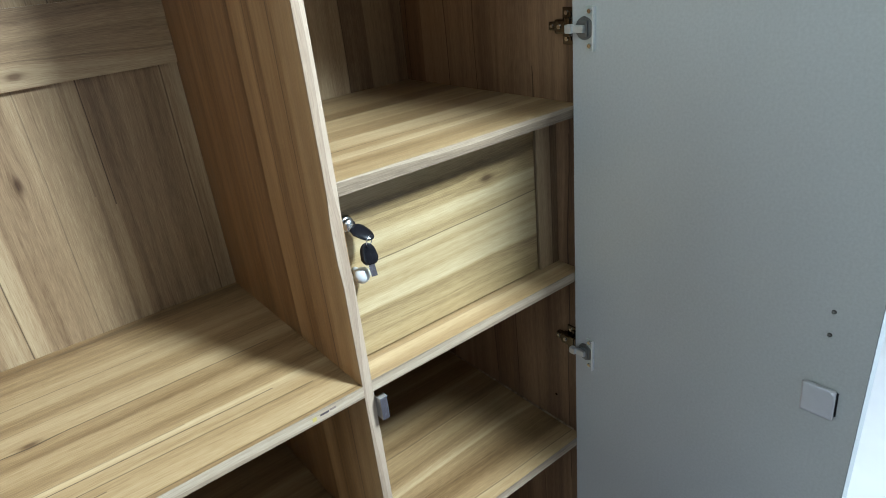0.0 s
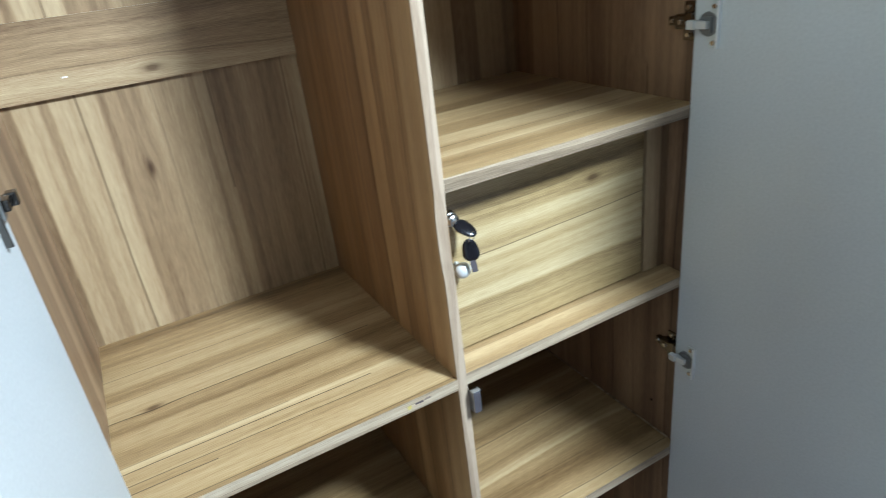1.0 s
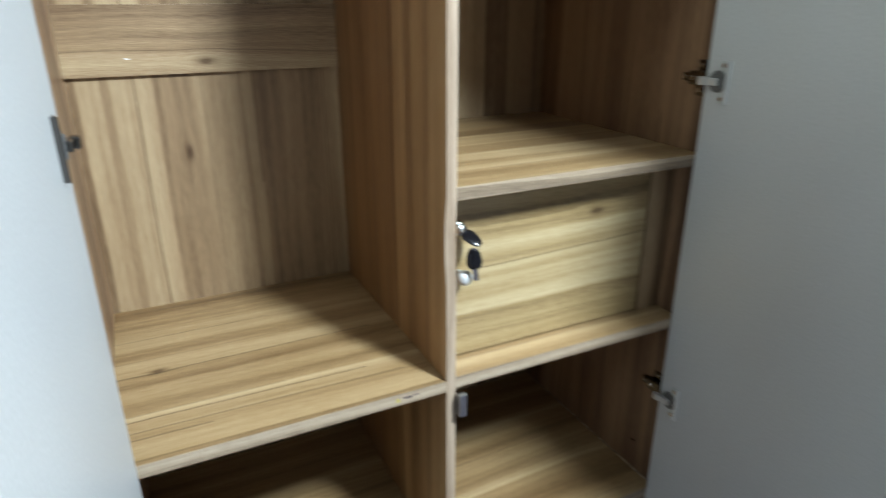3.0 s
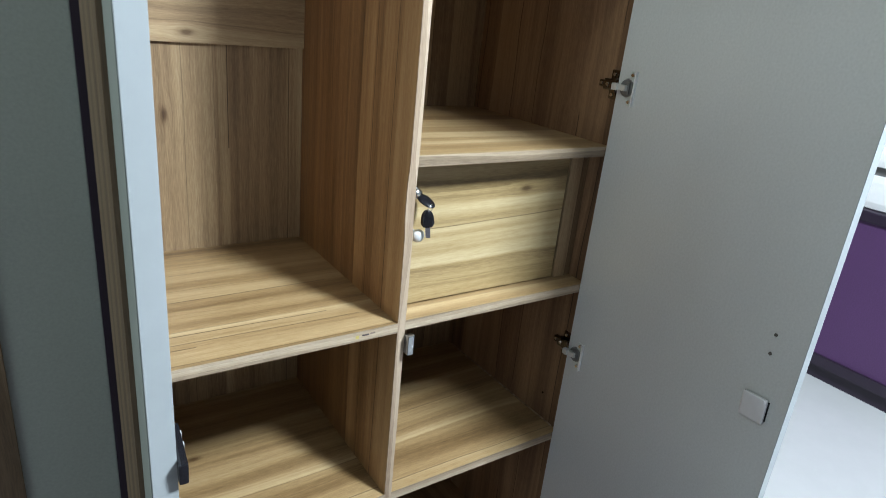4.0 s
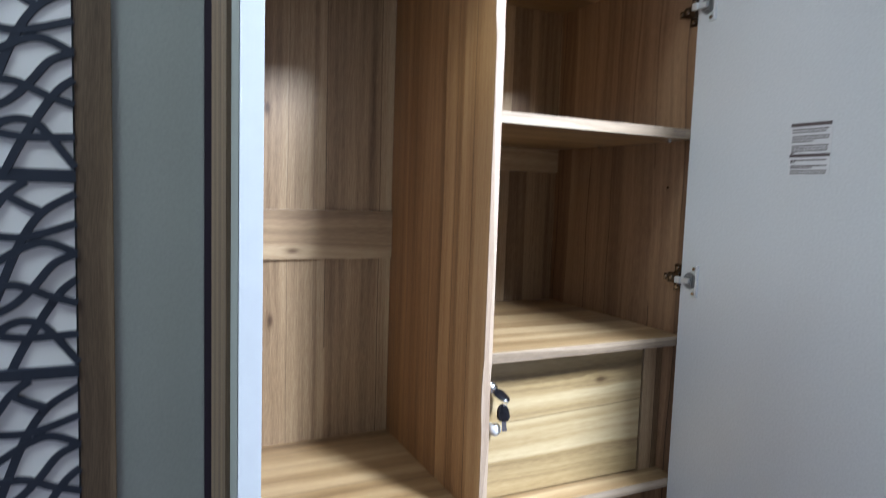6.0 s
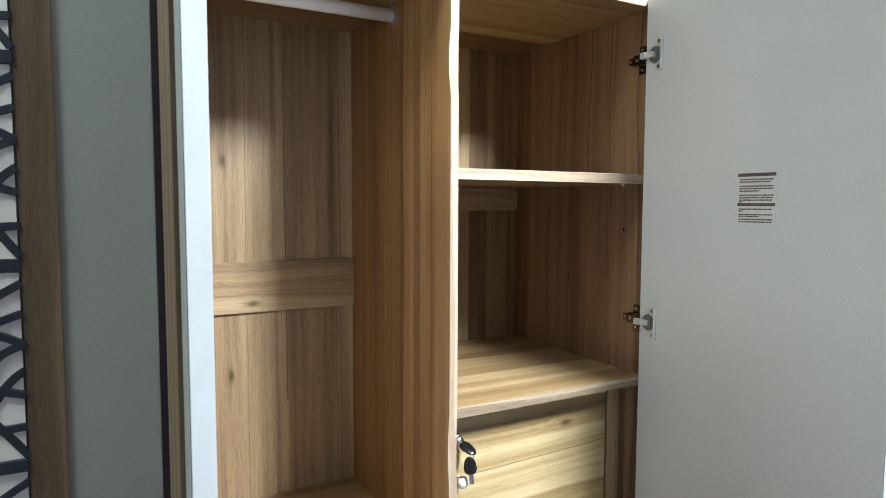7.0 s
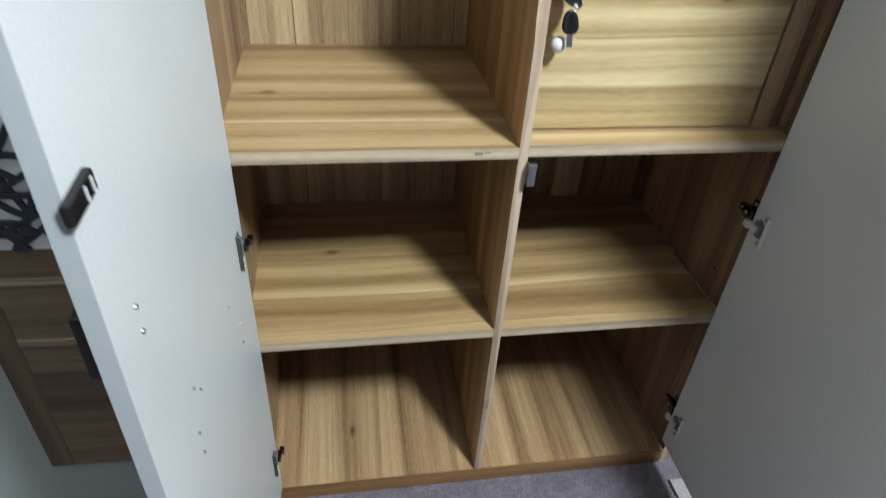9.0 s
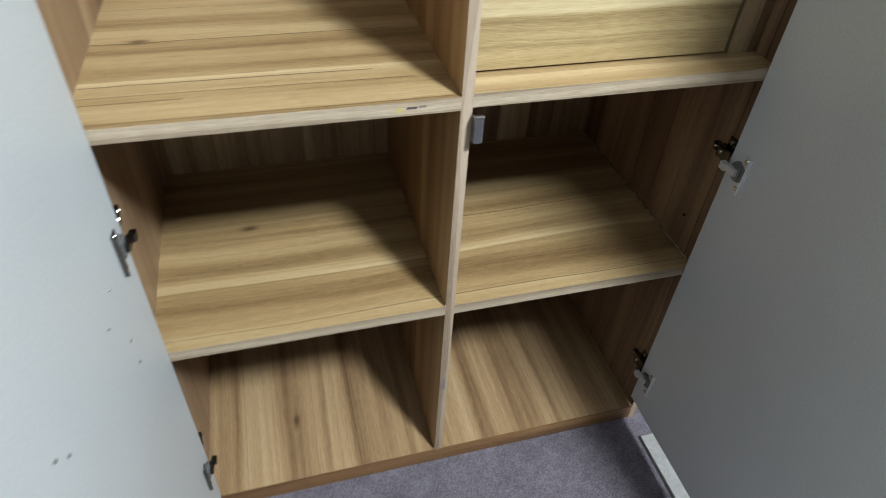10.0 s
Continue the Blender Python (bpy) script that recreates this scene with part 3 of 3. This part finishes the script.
def open_door(s, hinge_at, turn, DOOR_W, Z0, thick, hinges, screws):
    """An opened door: inner face in the local plane x = 0, s the way from it into the opening."""
    a = sorted((0, -s * thick))
    door = part("door", boxed(*a, -DOOR_W, -0.002, Z0, Z1, 0.0012), M_DOOR, wardrobe, "open pale grey laminate door")
    door.location, door.rotation_euler = (hinge_at[0], hinge_at[1], 0), (0, 0, radians(turn))
    part("edge_band", boxed(*sorted((s * 0.0002, -s * (thick + 0.0002))), -DOOR_W - 0.001, -DOOR_W + 0.0002, Z0 - 0.0002, Z1, 0.0004), M_DOOR_EDGE, door, "white edge strip")
    side = (WR if s < 0 else -W) - hinge_at[0]
    for z in hinges:
        hinge(door, s, z, side)
    for y, z, r in screws:
        bm = disc_screw(bmesh.new(), (0, y, z), (s * 0.0022, 0, 0), r * 0.85)
        part("screw", bm, M_CHROME if s > 0 else M_DARKMETAL, door)
    return door


right = open_door(-1, (0.43, 0.0), 0.0, 0.460, 0.115, 0.019, (0.202, 0.719, 1.281, 1.801), ((-0.41, 0.961, 0.0036), (-0.41, 0.928, 0.0036)))
left = open_door(1, (-0.426, 0.0), -3.5, 0.444, 0.078, 0.0165, (0.207, 0.727, 1.267, 1.795), ((-0.392, 0.934, 0.0036), (-0.392, 0.906, 0.0036), (-0.10, 0.73, 0.0022), (-0.10, 0.644, 0.0028), (-0.10, 0.604, 0.0028),
                 (-0.32, 0.75, 0.0026), (-0.335, 0.692, 0.0026), (-0.335, 0.657, 0.0026), (-0.33, 1.325, 0.0022), (-0.14, 0.709, 0.0018), (-0.302, 0.728, 0.0024)))

# square keeper plate on the right door
bm = boxed(-0.0075, -0.0015, -0.0205, 0.0205, -0.022, 0.022, 0.0026)
disc_screw(bm, (-0.0074, -0.016, 0.017), (-0.0012, 0, 0), 0.003)
plate = part("keeper_plate", bm, M_PLATE, right, "square pale metal plate with rounded corners")
part("backing", boxed(-0.0016, 0, -0.0222, 0.0222, -0.018, 0.018, 0.0005), M_BLACK, plate, "black backing pad")
plate.location, plate.rotation_euler = (0, -0.4115, 0.831), (radians(-2), 0, 0)

# black latch on the inner face of the left door
bm = boxed(0, 0.007, -0.023, 0.023, -0.009, 0.009, 0.0022)
latch = part("latch", bm, M_BLACK, left, "black plastic latch with two screws")
latch.location, latch.rotation_euler = (0, -0.429, 1.065), (radians(6), 0, 0)
for dy in (0.004, 0.016):
    sc = part("latch_screw", boxed(0.0055, 0.0080, dy - 0.0016, dy + 0.0016, -0.0065, 0.0055, 0.0006), M_ARM, left)
    sc.location, sc.rotation_euler = (0, -0.429, 1.065), (radians(6), 0, 0)

# front skin, pull handle and design on the outer face of the left door
part("front_skin", boxed(-0.0172, -0.0166, -0.443, -0.003, Z0 + 0.001, Z1 - 0.001), M_FRONT, left, "grey-green front laminate")
bm = boxed(-0.038, -0.0172, -0.400, -0.384, 0.868, 0.880, 0.002)
box(bm, -0.038, -0.0172, -0.400, -0.384, 0.906, 0.918, 0.002)
box(bm, -0.052, -0.036, -0.403, -0.381, 0.856, 0.930, 0.005)
part("handle", bm, M_BLACK, left, "black bar pull handle")
for y0, y1 in ((-0.366, -0.322), (-0.320, -0.118), (-0.116, -0.060)):
    part("oak_inlay", boxed(-0.0212, -0.0172, y0, y1, 0.25, 1.80, 0.0006), M_OAK, left, "oak inlay with fine grooves")

# ---- small things ----
# keys
keys = thing("key_ring", "two black-headed keys on a ring in the drawer lock", "keys")


def key(head_at, away, flat, blade):
    """A key whose head points along away; flat is the way across its head."""
    bm = bmesh.new()
    bmesh.ops.create_uvsphere(bm, u_segments=20, v_segments=10, radius=1.0, matrix=Matrix.Diagonal((0.0112, 0.0034, 0.0180, 1)))
    for v in bm.verts:
        if v.co.z < 0:
            v.co.x *= 1.12
            v.co.z = max(v.co.z, -0.0142)
    k = part("key_head", bm, M_BLACK, keys, "black plastic key head", True)
    z = Vector(away).normalized()
    y = z.cross(Vector(flat)).normalized()
    k.matrix_basis = Matrix.Translation(head_at) @ Matrix((y.cross(z), y, z)).transposed().to_4x4()
    part("key_blade", boxed(-0.0042, 0.0042, -0.001, 0.001, -0.0135 - blade, -0.0135, 0.0004), M_CHROME, k, "steel key blade")
    return k


key(LOCK + Vector((0.008, -0.027, -0.008)), (0.45, -0.75, -0.45), (-0.89, -0.38, -0.25), 0.005)
key(LOCK + Vector((0.008, -0.036, -0.038)), (-0.10, 0.05, 1.0), (0.85, -0.45, 0.1), 0.019)
bm = bmesh.new()
ring_r, wire = 0.0075, 0.0007
rings = []
for i in range(28):
    a = 2 * math.pi * i / 28
    c = Vector((math.cos(a), 0, math.sin(a)))
    rings.append([bm.verts.new(c * (ring_r + wire * math.cos(b)) + Vector((0, wire * math.sin(b), 0))) for b in (0, 1.57, 3.14, 4.71)])
for i in range(28):
    a, b = rings[i], rings[(i + 1) % 28]
    for k in range(4):
        bm.faces.new((a[k], a[(k + 1) % 4], b[(k + 1) % 4], b[k]))
ring = part("ring", bm, M_CHROME, keys, "thin steel ring", True)
ring.matrix_basis = Matrix.Translation(LOCK + Vector((0.011, -0.038, -0.018))) @ Euler((0.2, 0, 0.5)).to_matrix().to_4x4()

# sticker with unreadable print on the right door
sticker = thing("instruction_sticker", "silver-grey printed sticker on the open door", "sticker", at=(0.43, -0.2485, 1.5245))
part("film", boxed(-0.0006, 0, -0.035, 0.035, -0.042, 0.042), M_STICKER, sticker)
part("header_bar", boxed(-0.001, -0.0006, -0.034, 0.034, 0.036, 0.0415), M_INK, sticker)
part("middle_bar", boxed(-0.001, -0.0006, -0.034, 0.034, -0.013, -0.008), M_INK, sticker)
rng = random.Random(4)
bm = bmesh.new()
for z, end in ((0.031, -0.030), (0.027, -0.026), (0.020, -0.031), (0.016, -0.030), (0.012, -0.005), (0.005, -0.031), (0.001, -0.031), (-0.003, -0.029), (-0.006, 0.026),
               (-0.018, -0.029), (-0.021, 0.024), (-0.027, -0.030), (-0.030, -0.006), (-0.035, -0.030), (-0.039, -0.029)):
    y = 0.031
    while y > end:
        w = rng.uniform(0.003, 0.009)
        box(bm, -0.0009, -0.0006, max(end, y - w), y, z - 0.0011, z + 0.0011)
        y -= w + 0.0012
part("print_line", bm, M_INK, sticker)

# scraps of label on the shelf edge
scrap = thing("shelf_tag", "yellow dot and smudged dark label on the shelf edge", "label", at=(-0.085, 0, 0.8605))
part("dot", boxed(-0.003, 0.003, -0.0006, 0, -0.003, 0.003, 0.0002), M_YELLOW, scrap)
part("smudge", boxed(0.009, 0.022, -0.0005, 0, 0.0002, 0.0030), M_INK, scrap)
part("smudge", boxed(0.024, 0.033, -0.0005, 0, 0.0012, 0.0042), M_SMUDGE, scrap)

# faint dark marks on the upper shelf edge and a fleck on the batten
scrap = thing("shelf_tag", "small smudged grey print on the upper shelf edge", "label", at=(0.405, 0, 1.5645))
part("mark", boxed(-0.016, 0.014, -0.0005, 0, 0.001, 0.0032), M_SMUDGE, scrap)
part("mark", boxed(-0.010, 0.010, -0.0005, 0, -0.0045, -0.0025), M_SMUDGE, scrap)
part("paint_fleck", boxed(-0.358, -0.351, D - 0.0028, D - 0.0018, 1.3065, 1.3085), M_WHITE, wardrobe, "white paint fleck on the batten")
part("edge_scuff", boxed(-0.0072, 0.003, -0.0006, 0.0004, 0.275, 0.305, 0.0002), M_SMUDGE, divider, "brown scuff on the edge strip")
for y, z in ((0.065, 1.461), (0.065, 0.562)):
    part("pin_hole", tubed((WR - 0.0008, y, z), (WR + 0.001, y, z), 0.0027, 0.0027, 14), M_BLACK, wardrobe, "dark drilled pin hole")
for x, y in ((0.409, 0.030), (0.430, 0.268)):
    part("shelf_pin", tubed((x, y, 1.549), (x, y, 1.555), 0.004, 0.004, 14), M_CHROME, wardrobe, "small metal shelf fixing")

# pale strip lying on the carpet beside the open door
strip = part("floor_strip", boxed(-0.019, 0.019, -0.22, 0.22, 0, 0.012, 0.002), M_STRIP)
strip.location, strip.rotation_euler = (0.467, -0.275, FLOOR), (0, 0, 0)
tagged(strip, "scuffed white batten lying on the carpet", "batten")

# bed beyond the right door
bed = thing("bed", "bed with dark-trimmed purple side and white bedding", "bed", at=(2.3, 0, FLOOR - 0.008))
part("side_board", boxed(0.0, 0.04, -2.4, 0.5, 0.08, 0.76, 0.006), M_PURPLE, bed, "purple padded side board")
part("top_trim", boxed(-0.012, 0.05, -2.4, 0.5, 0.735, 0.78, 0.006), M_TRIM, bed)
part("bottom_trim", boxed(-0.012, 0.05, -2.4, 0.5, 0.07, 0.12, 0.006), M_TRIM, bed)
part("base", boxed(0.02, 1.2, -2.38, 0.48, 0.0, 0.72), M_TRIM, bed)
part("mattress", boxed(0.02, 1.2, -2.36, 0.46, 0.78, 0.92, 0.03), M_WHITE, bed, "white mattress")
part("quilt", boxed(0.0, 1.2, -2.36, 0.47, 0.95, 1.04, 0.03), M_WHITE, bed, "folded white quilt")
part("blanket", boxed(0.03, 1.2, -2.35, 0.45, 0.915, 0.955, 0.01), M_WALL, bed)
